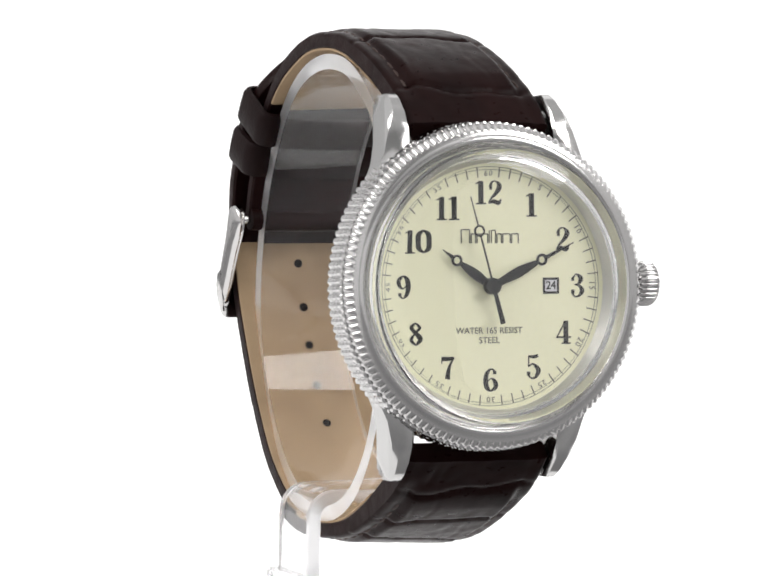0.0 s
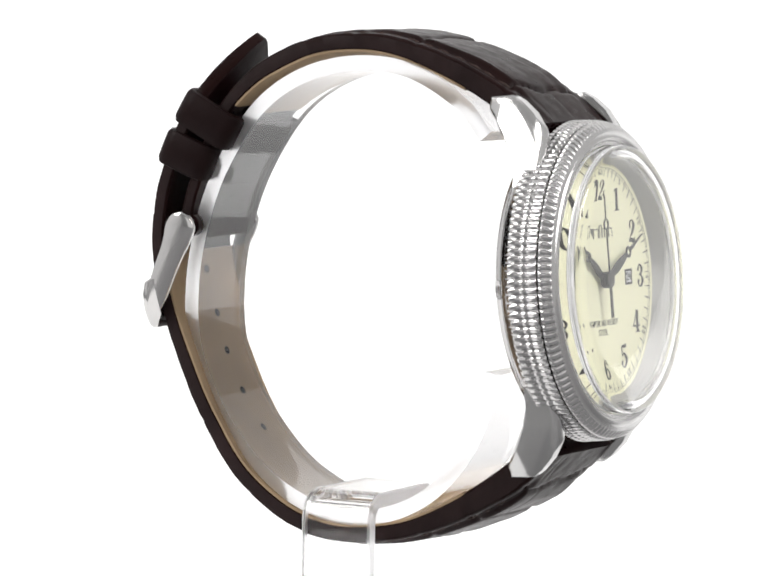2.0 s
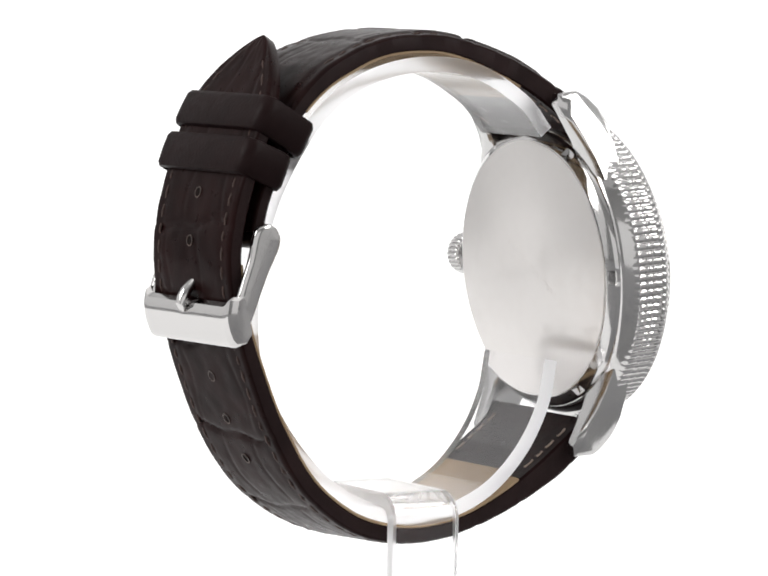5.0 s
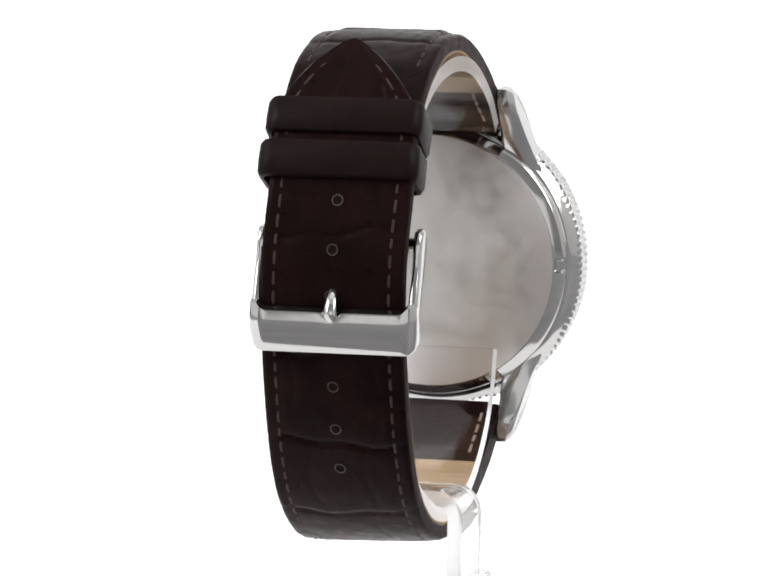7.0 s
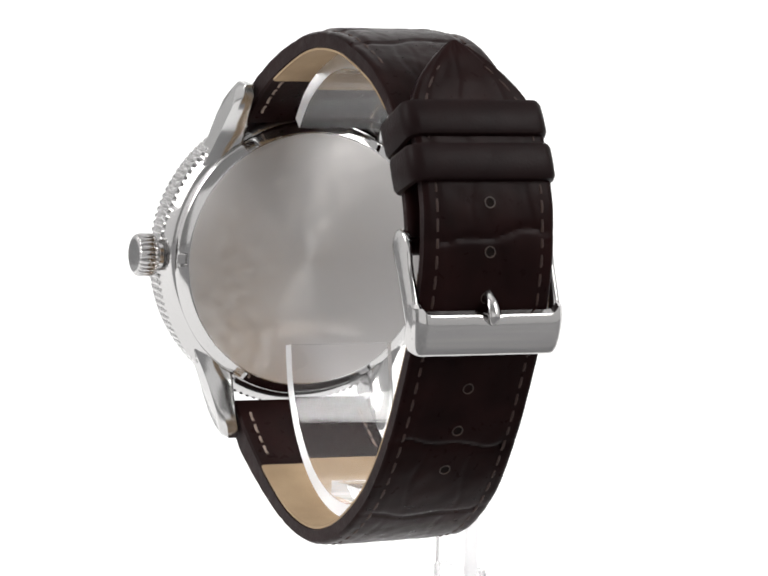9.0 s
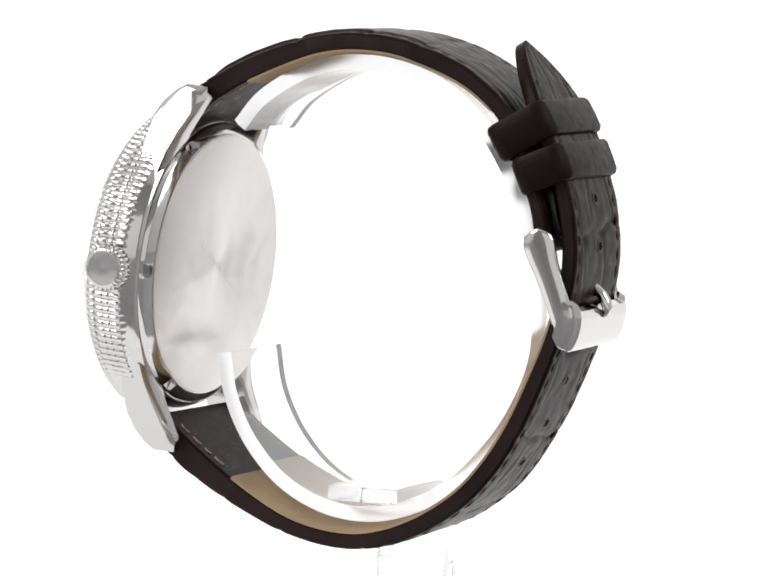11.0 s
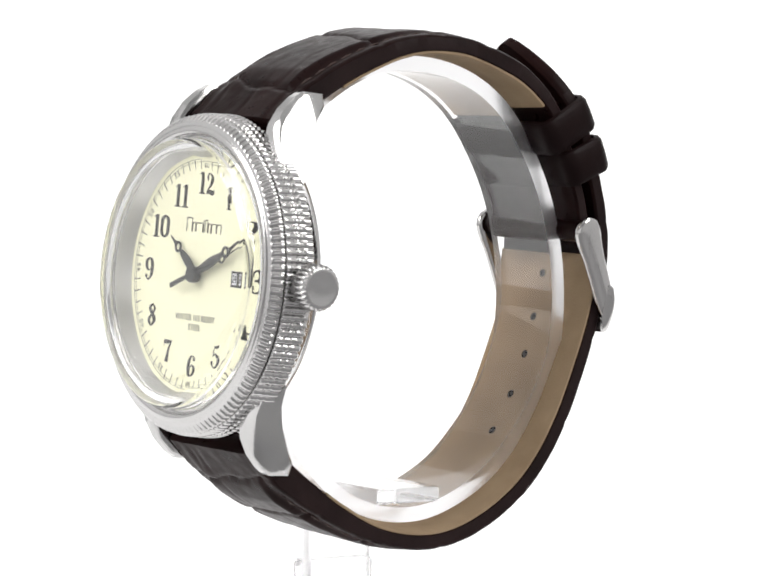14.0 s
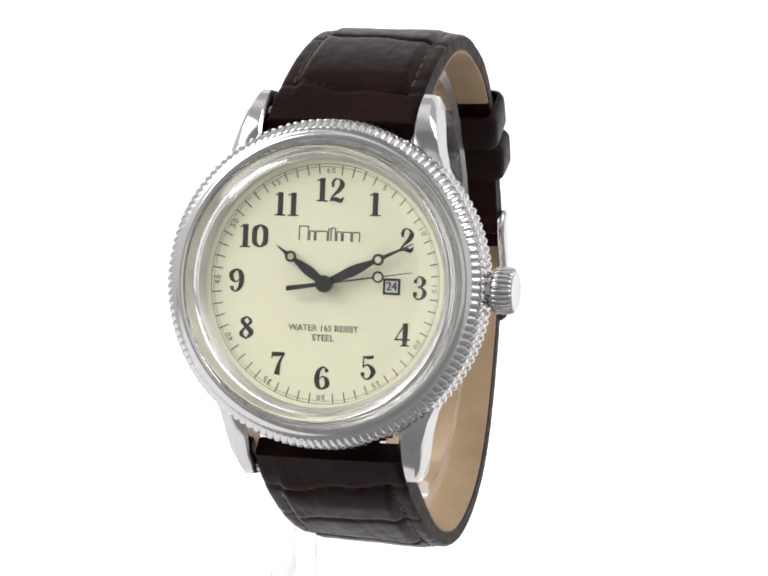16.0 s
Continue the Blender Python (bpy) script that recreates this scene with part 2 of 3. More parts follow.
def lining_strip(path, width, centre, lo, hi, side, lean, thick=0.4):
    line, s = smooth_line(path, 0.6)
    n = normals(line, side)
    bm = bmesh.new()
    rings = []
    for (y, z, t), (ny, nz), q in zip(line, n, s):
        f = q / s[-1]
        if not lo <= f <= hi:
            continue
        w, c, h = width(f) / 2 - 0.12, centre(f), -t / 2 + 0.12
        k = lean(f) * w
        rings.append([(c + a * w, y + ny * (h - d + a * k), z + nz * (h - d + a * k)) for a, d in ((-1, 0), (1, 0), (1, thick * 0.7), (0.97, thick), (-0.97, thick), (-1, thick * 0.7))])
    return loft(bm, rings)


def stitching(line, n, s, width, centre, side, lo, hi, lift, lean=lambda f: 0.0, inside=False):
    """A row of thread stitches along one edge, on the face or inside."""
    bm = bmesh.new()
    q = lo * s[-1]
    while q < hi * s[-1]:
        i, j = np.searchsorted(s, q), np.searchsorted(s, q + 1.5)
        if j >= len(s):
            break
        f = q / s[-1]
        rings = []
        for k, e in ((i, -0.08), (int((i + j) / 2), 0.05), (j, -0.08)):
            y, z, t = line[k]
            f = s[k] / s[-1]
            x = centre(f) + side * max(0.15, width(f) / 2 - 1.75)
            h = (-t / 2 - 0.02 if inside else t / 2 + lift(f)) + lean(f) * (x - centre(f))
            c = (x, y + n[k][0] * (h + e), z + n[k][1] * (h + e))
            rings.append([(c[0] + 0.2 * math.cos(b), c[1] + n[k][0] * 0.15 * math.sin(b), c[2] + n[k][1] * 0.13 * math.sin(b)) for b in [math.pi / 3 * m for m in range(6)]])
        loft(bm, rings)
        q += 2.3
    return bm


UPPER = [(-25.6, 21.1, 2.8), (-21.3, 24.6, 3.3), (-17.0, 27.2, 3.3), (-12.0, 29.4, 3.1), (-6.0, 31.3, 2.7), (-0.5, 31.9, 2.5), (6.0, 31.2, 2.4), (12.5, 28.7, 2.4),
         (16.3, 26.3, 2.2), (19.5, 23.1, 2.0), (21.4, 19.6, 1.9), (23.1, 15.2, 1.8), (24.6, 11.0, 1.8), (25.3, 7.6, 1.9)]
LOWER = [(-27.9, -19.2, 3.0), (-23.2, -23.6, 3.9), (-19.5, -26.2, 3.7), (-14.8, -28.9, 3.1), (-8.4, -31.6, 2.5), (-1.5, -32.8, 2.3), (4.5, -32.3, 2.3), (10.6, -29.9, 2.3),
         (16.7, -25.2, 2.3), (21.7, -18.0, 2.3), (25.2, -10.4, 2.2), (27.4, -4.4, 2.1), (28.7, 1.2, 2.0), (29.0, 6.0, 2.0), (28.3, 11.0, 2.0), (27.0, 15.5, 2.0),
         (25.2, 20.5, 2.0), (22.6, 25.6, 2.0), (20.2, 29.6, 1.8), (18.7, 32.0, 1.5)]


def lean_low(f):
    """The band is twisted a few degrees towards the buckle."""
    return 0.045 * math.exp(-((f - 0.27) / 0.12) ** 2) + 0.065 * spur(f, 0.36, 0.5)


def lean_up(f):
    return 0.065 * spur(f, 0.55, 0.75)


def spur(f, lo, hi):
    return min(1.0, max(0.0, (f - lo) / (hi - lo)))


def strap(watch):
    wide = lambda f: 19.2 - 1.4 * spur(f, 0.05, 0.75)
    mid = lambda f: 1.2 - 2.0 * spur(f, 0.1, 0.85)
    pad = lambda f: 0.95 * (1 - spur(f, 0.1, 0.6)) * spur(f, 0.06, 0.13) + 0.12
    creases = [(6.0, 0.22), (20.0, 0.2), (29.0, 0.15), (36.5, 0.12)]
    bm, line, n, s = strap_body(UPPER, wide, mid, pad, creases, 1, lean_up)
    upper = part("upper_strap", bm, LEATHER, watch, "dark brown crocodile-embossed padded leather band")
    cut_edges(upper, 0, RAW_EDGE, 0.92)
    part("lining", lining_strip(UPPER, wide, mid, 0.17, 0.74, 1, lean_up), LINING, upper, "tan leather lining")
    for side in (-1, 1):
        part("stitching", stitching(line, n, s, wide, mid, side, 0.1, 0.62, lambda f: -0.45 * pad(f), lean_up), THREAD, upper, "brown thread stitching")
        part("inner_stitching", stitching(line, n, s, wide, mid, side, 0.035, 0.16, lambda f: 0.0, inside=True), TAN_THREAD, upper, "pale thread stitching inside")

    total = smooth_line(LOWER, 0.4)[1][-1]

    def wide_low(f):
        left = (1 - f) * total
        return (19.2 - 0.9 * spur(f, 0.05, 0.55)) * (1.0 if left > 13 else 0.03 + 0.97 * math.sin(math.pi / 2 * left / 13) ** 0.8)

    mid_low = lambda f: 1.2 - 1.0 * spur(f, 0.05, 0.4) - 1.0 * spur(f, 0.4, 0.6) - 1.0 * spur(f, 0.6, 0.8) + 1.1 * spur(f, 0.85, 1.0)
    pad_low = lambda f: 1.0 * (1 - spur(f, 0.06, 0.34)) * spur(f, 0.035, 0.08) + 0.08
    creases = [(5.5, 0.2), (13.5, 0.2), (22.0, 0.18), (33.0, 0.15), (47.0, 0.12), (59.0, 0.2), (72.0, 0.2), (87.0, 0.16)]
    bm, line, n, s = strap_body(LOWER, wide_low, mid_low, pad_low, creases, -1, lean_low)
    return bm, line, n, s, wide_low, mid_low, pad_low


def lower_strap(watch):
    bm, line, n, s, wide_low, mid_low, pad_low = strap(watch)
    lower = part("lower_strap", bm, LEATHER, watch, "dark brown crocodile-embossed leather band with punched holes")
    cut_edges(lower, 0, RAW_EDGE, 0.92)
    part("lining", lining_strip(LOWER, wide_low, mid_low, 0.115, 0.73, -1, lean_low), LINING, lower, "tan leather lining")
    for side in (-1, 1):
        part("stitching", stitching(line, n, s, wide_low, mid_low, side, 0.08, 0.972, lambda f: -0.4 * pad_low(f), lean_low), THREAD, lower, "brown thread stitching")
        part("inner_stitching", stitching(line, n, s, wide_low, mid_low, side, 0.02, 0.10, lambda f: 0.0, lean_low, True), TAN_THREAD, lower, "pale thread stitching inside")
    for height in (12.0, 6.2, 0.4, -5.6, -11.1, -16.5, -21.7):
        spots = [i for i in range(len(line)) if line[i][0] > 15]
        i = min(spots, key=lambda k: abs(line[k][1] - height) + (9 if k < len(line) * 0.35 else 0))
        y, z, t = line[i]
        out = Vector((0, n[i][0], n[i][1]))
        turn = out.to_track_quat("Z", "Y").to_matrix().to_4x4()
        m = Matrix.Translation(Vector((mid_low(s[i] / s[-1]), y, z)) * MM + out * (t / 2 + 0.02) * MM) @ turn
        bm = bmesh.new()
        disc(bm, 0, 0, 0, 0.62, 0, 0.05, 20)
        hole = part("strap_hole", bm, HOLE, lower, "dark punched hole", m)
        bm = bmesh.new()
        disc(bm, 0, 0, 0.6, 0.76, 0, 0.12, 20)
        part("hole_rim", bm, HOLE_RIM, hole)
        bm = bmesh.new()
        disc(bm, 0, 0, 0, 0.6, 0, 0.05, 20)
        part("strap_hole", bm, HOLE, lower, "dark punched hole", m @ pose(0, 0, -(t + 0.40) * MM))
    return lower


def keeper(watch, x, y, z, turn, depth, width, length):
    """A leather loop round both layers of the band."""
    bm = bmesh.new()
    ring = []
    hw, hd, r = width / 2, depth / 2, 1.9
    for cx, cd, a0 in ((hw - r, hd - r, 0), (-hw + r, hd - r, 90), (-hw + r, -hd + r, 180), (hw - r, -hd + r, 270)):
        for k in range(6):
            a = radians(a0 + 18 * k)
            ring.append((cx, cd, math.cos(a), math.sin(a)))
    rows = []
    for e, l in ((0.0, -0.5), (0.55, -0.47), (0.85, -0.36), (0.9, 0.0), (0.85, 0.36), (0.55, 0.47), (0.0, 0.5)):
        rows.append([(cx + c * (r - 0.9 + e), cd + d * (r - 0.9 + e), l * length) for cx, cd, c, d in ring])
    rows.append([(cx + c * (r - 0.92), cd + d * (r - 0.92), 0.3 * length) for cx, cd, c, d in ring])
    rows.append([(cx + c * (r - 0.92), cd + d * (r - 0.92), -0.3 * length) for cx, cd, c, d in ring])
    rows.append(rows[0])
    loft(bm, rows, True, False)
    bmesh.ops.remove_doubles(bm, verts=bm.verts, dist=0.001)
    return part("keeper_loop", bm, EDGE_LEATHER, watch, "smooth dark brown leather keeper loop", pose(x * MM, y * MM, z * MM, turn, 0, 4.0))


def buckle(watch):
    # (y, z, half width) down the middle of a side arm
    arm = [(25.35, 8.75, 0.25), (25.4, 8.35, 1.2), (25.5, 7.6, 1.85), (25.6, 6.6, 2.1), (26.1, 5.0, 1.95), (26.7, 3.4, 1.72), (27.7, 0.8, 1.62), (28.4, -1.2, 1.55), (28.95, -3.0, 1.4), (29.1, -4.4, 0.95), (29.1, -5.1, 0.5), (29.1, -5.4, 0.15)]
    track, _ = smooth_line(arm, 0.35)
    side = normals(track)
    around = [2 * math.pi * k / 20 for k in range(20)]
    rounded = lambda c: math.copysign(abs(c) ** 0.7, c)
    plate = [(30.2, -1.2), (31.0, -1.7), (31.25, -2.5), (31.15, -3.6), (30.85, -4.9), (30.45, -5.9), (30.05, -6.6), (29.6, -6.9), (29.1, -6.8), (28.9, -6.2), (29.9, -2.2)]
    rings = []
    for x in [-10.7 + 21.4 * k / 64 for k in range(65)]:
        e = max(0.0, abs(x) - 9.1) / 1.6
        lift = 1.5 * (1 - math.sqrt(max(0.0, 1 - e * e)))
        dip = 0.35 * math.exp(-(x / 1.1) ** 2)
        rings.append([(x, y - 1.1 * e * e, z + lift * max(0.0, (-2.0 - z) / 4.9) - (dip if z > -2 else 0) + (1.1 * (1 - math.sqrt(1 - min(0.98, max(0.0, abs(x) - 8.3) / 1.3) ** 2)) if z > -2.3 else 0)) for y, z in plate])
    frame_ob = part("buckle", loft(bmesh.new(), rings), CHROME, watch, "polished chrome pin buckle")
    frame_ob.matrix_basis = pose(0.0006, -0.0003, 0, 0, 0, 4.3)
    for x0 in (-10.05, 10.05):
        rings = [[(x0 + 0.65 * rounded(math.cos(a)) * min(1.0, h + 0.35), y + ny * h * rounded(math.sin(a)), z + nz * h * rounded(math.sin(a))) for a in around] for (y, z, h), (ny, nz) in zip(track, side)]
        part("side_arm", loft(bmesh.new(), rings), CHROME, frame_ob)
    bm = bmesh.new()
    rings = []
    for (y, z), r in zip([(28.9, 1.6), (29.9, 0.8), (30.9, -0.2), (31.5, -1.3), (31.75, -2.2), (31.6, -2.8)], [0.5, 0.7, 0.82, 0.88, 0.8, 0.4]):
        rings.append([(r * math.cos(a), y + r * 0.7 * math.sin(a), z + r * 0.5 * math.sin(a)) for a in [2 * math.pi * k / 12 for k in range(12)]])
    part("tongue", loft(bm, rings), CHROME, frame_ob)
    bm = bmesh.new()
    loft(bm, [[(x, 25.3 + 0.7 * math.cos(a), 6.9 + 0.7 * math.sin(a)) for a in [2 * math.pi * k / 12 for k in range(12)]] for x in (-9.9, 9.9)])
    part("pin_bar", bm, CHROME, frame_ob)
    bm = bmesh.new()
    loft(bm, [[(x, 25.1 + 1.35 * math.cos(a), 6.9 + 1.5 * math.sin(a)) for a in [2 * math.pi * k / 16 for k in range(16)]] for x in (-8.9, -8.6, 8.6, 8.9)])
    part("strap_fold", bm, LEATHER, watch, "dark leather fold round the buckle bar", pose(0.0012, -0.0003, 0, 0, 0, 4.3))


def lug(watch, sx, sy):
    prof = [(12.0, -0.6), (16.5, -0.35), (19.5, -0.9), (21.6, -2.1), (23.2, -3.7), (24.0, -5.0), (23.9, -8.0), (22.4, -8.2), (20.0, -6.9), (17.5, -5.6), (15.0, -4.7), (12.0, -4.3)]
    bm = bmesh.new()
    outer = lambda v: 12.45 + 2.6 * max(0.0, (20.5 - v) / 8.5) ** 1.4 - 0.9 * max(0.0, (v - 20.0) / 4.0) ** 1.2
    inner = lambda v: 9.75
    # each row of the profile steps in from its outline by e: flat flanks with bright chamfers
    p = np.array(prof)
    to, fro = np.roll(p, -1, 0) - p, p - np.roll(p, 1, 0)
    turn = lambda d: np.stack([d[:, 1], -d[:, 0]], 1) / np.linalg.norm(d, axis=1)[:, None]
    inward = turn(to) + turn(fro)
    inward /= np.maximum(0.6, (inward ** 2).sum(1) / 2)[:, None]
    rings = []
    for g, e in ((0.0, 0.35), (0.12, 0.0), (0.76, 0.0), (1.0, 0.55)):
        rings.append([(sx * (inner(v) + (outer(v) - inner(v)) * g), sy * (v + e * iv), w + e * iw) for (v, w), (iv, iw) in zip(prof, inward)])
    loft(bm, rings)
    return part("lug", bm, SATIN, watch, "", CASE)


def case(watch):
    # three rows of ridges on the band, one on the bezel's rim and chamfer
    body = [(17.9, -4.6), (18.7, -4.5), (19.25, -4.0), (19.75, -3.3), (20.15, -2.75), (20.45, -2.6, 0.26), (20.45, -1.35, 0.26), (20.36, -1.24, 0.22), (20.36, -1.1, 0.22), (20.42, -0.98, 0.24), (20.42, -0.42, 0.24),
            (20.34, -0.3, 0.22), (20.34, -0.18, 0.22), (20.4, -0.08, 0.26), (20.34, 0.98, 0.26), (20.1, 1.08, 0.0), (19.6, 1.12, 0.0), (19.0, 1.12, 0.0)]
    part("case_band", lathe([(*p, 0.0)[:3] for p in body], teeth=126), POLISHED, watch, "polished steel case band with coin-edge ridges", CASE)
    ring = [(18.6, 1.14), (19.75, 1.16), (19.95, 1.22, 0.0), (20.12, 1.38, 0.24), (20.12, 1.9, 0.24), (19.98, 2.1, 0.24), (19.45, 2.66, 0.24), (19.3, 2.76, 0.08), (19.1, 2.8, 0.0), (18.75, 2.84, 0.0), (18.6, 2.95, 0.0), (18.45, 3.08, 0.0), (18.2, 3.18, 0.0), (17.9, 3.18, 0.0), (17.6, 3.02, 0.0), (17.5, 2.6, 0.0), (17.1, 2.5, 0.0), (17.06, 2.3, 0.0)]
    part("bezel", lathe([(*p, 0.0)[:3] for p in ring], teeth=130), BEZEL_STEEL, watch, "satin steel bezel with coin-edge rim", CASE)
    part("inner_ring", lathe([(17.08, 2.4), (16.7, 1.7), (16.2, 0.8), (15.7, 0.02)]), RING_STEEL, watch, "polished steel inner ring", CASE)
    shell = [(16.0, 2.45), (17.0, 2.45), (17.0, 4.3), (16.88, 4.62), (16.6, 4.88), (15.5, 5.05), (13, 5.15), (9, 5.25), (4, 5.3), (0.4, 5.32)]
    hollow = [(0.4, 4.2), (4, 4.18), (9, 4.13), (13, 4.05), (15.0, 3.95), (15.6, 3.75), (15.95, 3.4), (16.0, 2.45)]
    bm = lathe(shell, 192)
    lower = lathe(hollow, 192)
    me = bpy.data.meshes.new("hollow")
    lower.to_mesh(me)
    lower.free()
    bm.from_mesh(me)
    bpy.data.meshes.remove(me)
    bmesh.ops.holes_fill(bm, edges=[e for e in bm.edges if e.is_boundary and e.verts[0].co.xy.length < 1], sides=0)
    bmesh.ops.remove_doubles(bm, verts=bm.verts, dist=0.001)
    glass = part("crystal", bm, CRYSTAL, watch, "raised clear mineral crystal", CASE)
    glass.visible_shadow = False
    plain = [(17.2, -5.9), (17.3, -5.88), (17.4, -5.82), (17.5, -5.76), (18.3, -5.22), (18.42, -5.12), (18.55, -5.0), (18.7, -4.4), (18.7, -4.0)]
    pocket = [(17.2, -5.9), (17.3, -5.88), (17.4, -5.82), (17.42, -5.1), (18.3, -4.9), (18.42, -4.9), (18.5, -4.85), (18.7, -4.4), (18.7, -4.0)]
    rows = []
    for p, q in zip(plain, pocket):
        row = []
        for i in range(360):
            r, w = q if min(i % 60, 60 - i % 60) <= 2 else p
            row.append((r * math.cos(radians(i)), r * math.sin(radians(i)), w))
        rows.append(row)
    back = part("case_back", loft(bmesh.new(), rows), POLISHED, watch, "steel case back with wrench pockets in its bevel", CASE)
    part("back_plate", capped([(0.3, -6.02), (8, -6.02), (16.9, -6.02), (17.15, -5.95), (17.15, -5.8)], 200), BACK_STEEL, back, "sunburst-brushed steel plate")
    # worn stamped words on the back, as plain fine bars
    for k, w in enumerate((0.5, 0.3, 0.6, 0.35, 0.0, 0.55, 0.3, 0.5, 0.3, 0.6, 0.0, 0.4, 0.55, 0.3)):
        if w:
            bm = bmesh.new()
            bmesh.ops.create_cube(bm, size=1.0)
            bmesh.ops.scale(bm, vec=(w, 0.75, 0.03), verts=bm.verts)
            part("engraving_bar", bm, BACK_STEEL, back, "", pose(0, 0, 0, 0, 0, 32) @ pose((-6.2 + 0.95 * k) * MM, 0, -6.03 * MM), False)
    for sx in (-1, 1):
        for sy in (-1, 1):
            lug(watch, sx, sy)
    for sy in (-1, 1):
        bm = bmesh.new()
        v, w = (21.2, -4.4) if sy > 0 else (-23.0, -6.2)
        loft(bm, [[(x, v + 0.75 * math.cos(a), w + 0.75 * math.sin(a)) for a in [2 * math.pi * k / 12 for k in range(12)]] for x in (-9.9, 9.9)])
        part("spring_bar", bm, SATIN, watch, "", CASE)
    crown = part("crown", capped([(1.9, 20.0), (1.9, 20.7), (2.5, 20.75), (2.75, 20.95, 0.28), (2.9, 21.3, 0.32), (2.9, 22.9, 0.32), (2.75, 23.3, 0.25), (2.5, 23.52, 0.0), (2.3, 23.6, 0.0), (2.1, 23.58, 0.0), (0.3, 23.6, 0.0)], teeth=26),
                 POLISHED, watch, "fluted polished steel crown", CASE @ pose(0, 0.00015, -0.0019, 0, 90, 0))
    return crown


# digits as pen strokes in a box 1 high: (points, widths)
THIN, FAT = 0.06, 0.2
DIGITS = {
    "0": (0.62, [([(0.31, 0.97), (0.12, 0.78), (0.1, 0.5), (0.12, 0.22), (0.31, 0.03)], [THIN, FAT, FAT, FAT, THIN]), ([(0.31, 0.03), (0.50, 0.22), (0.52, 0.5), (0.50, 0.78), (0.31, 0.97)], [THIN, FAT, FAT, FAT, THIN])]),
    "1": (0.46, [([(0.25, 0.03), (0.25, 0.98)], [0.21, 0.21]), ([(0.05, 0.03), (0.45, 0.03)], [0.06, 0.06]), ([(0.04, 0.86), (0.25, 0.95)], [0.05, 0.07])]),
    "2": (0.60, [([(0.12, 0.72), (0.2, 0.92), (0.36, 0.96), (0.49, 0.76), (0.38, 0.5), (0.16, 0.24), (0.07, 0.06)], [0.13, 0.09, THIN, FAT, 0.16, 0.08, 0.06]), ([(0.06, 0.06), (0.25, 0.12), (0.45, 0.06), (0.56, 0.22)], [0.1, 0.15, 0.16, 0.04]), ([(0.1, 0.7), (0.2, 0.7)], [0.16, 0.16])]),
    "3": (0.58, [([(0.11, 0.76), (0.28, 0.97), (0.46, 0.78), (0.36, 0.57), (0.22, 0.53)], [0.1, THIN, FAT, 0.1, 0.05]), ([(0.22, 0.53), (0.40, 0.48), (0.50, 0.27), (0.38, 0.06), (0.2, 0.04), (0.09, 0.22)], [0.05, 0.1, FAT, 0.1, THIN, 0.1]), ([(0.07, 0.24), (0.2, 0.24)], [0.15, 0.15]), ([(0.08, 0.76), (0.19, 0.76)], [0.13, 0.13])]),
    "4": (0.64, [([(0.42, 0.03), (0.42, 0.98)], [0.2, 0.2]), ([(0.42, 0.97), (0.06, 0.3)], [0.06, 0.05]), ([(0.03, 0.29), (0.62, 0.29)], [0.07, 0.07]), ([(0.25, 0.03), (0.6, 0.03)], [0.06, 0.06])]),
    "5": (0.58, [([(0.12, 0.96), (0.3, 0.92), (0.5, 0.97)], [0.06, 0.12, 0.12]), ([(0.13, 0.97), (0.12, 0.5)], [0.06, 0.06]), ([(0.12, 0.52), (0.3, 0.62), (0.5, 0.36), (0.4, 0.08), (0.22, 0.03), (0.08, 0.2)], [0.05, 0.08, FAT, 0.12, THIN, 0.1]), ([(0.05, 0.22), (0.18, 0.22)], [0.15, 0.15])]),
    "6": (0.60, [([(0.47, 0.86), (0.33, 0.97), (0.16, 0.78), (0.11, 0.45), (0.16, 0.18), (0.3, 0.03)], [0.1, THIN, 0.16, FAT, 0.18, THIN]), ([(0.3, 0.03), (0.49, 0.2), (0.48, 0.42), (0.33, 0.57), (0.16, 0.42)], [THIN, 0.17, 0.17, THIN, 0.05]), ([(0.4, 0.82), (0.53, 0.82)], [0.12, 0.12])]),
    "7": (0.58, [([(0.08, 0.9), (0.3, 0.89), (0.54, 0.93)], [0.16, 0.16, 0.1]), ([(0.54, 0.95), (0.36, 0.55), (0.27, 0.03)], [0.06, 0.12, 0.23]), ([(0.08, 0.97), (0.07, 0.7)], [0.07, 0.04])]),
    "8": (0.58, [([(0.29, 0.97), (0.13, 0.78), (0.28, 0.56), (0.47, 0.3), (0.29, 0.03)], [THIN, 0.16, 0.16, FAT, THIN]), ([(0.29, 0.03), (0.1, 0.24), (0.24, 0.5), (0.45, 0.76), (0.29, 0.97)], [THIN, 0.16, 0.08, 0.12, THIN])]),
    "9": (0.60, [([(0.13, 0.14), (0.27, 0.03), (0.44, 0.22), (0.49, 0.55), (0.44, 0.82), (0.3, 0.97)], [0.1, THIN, 0.16, FAT, 0.18, THIN]), ([(0.3, 0.97), (0.11, 0.8), (0.12, 0.58), (0.27, 0.43), (0.44, 0.58)], [THIN, 0.17, 0.17, THIN, 0.05]), ([(0.07, 0.18), (0.2, 0.18)], [0.12, 0.12])]),
}


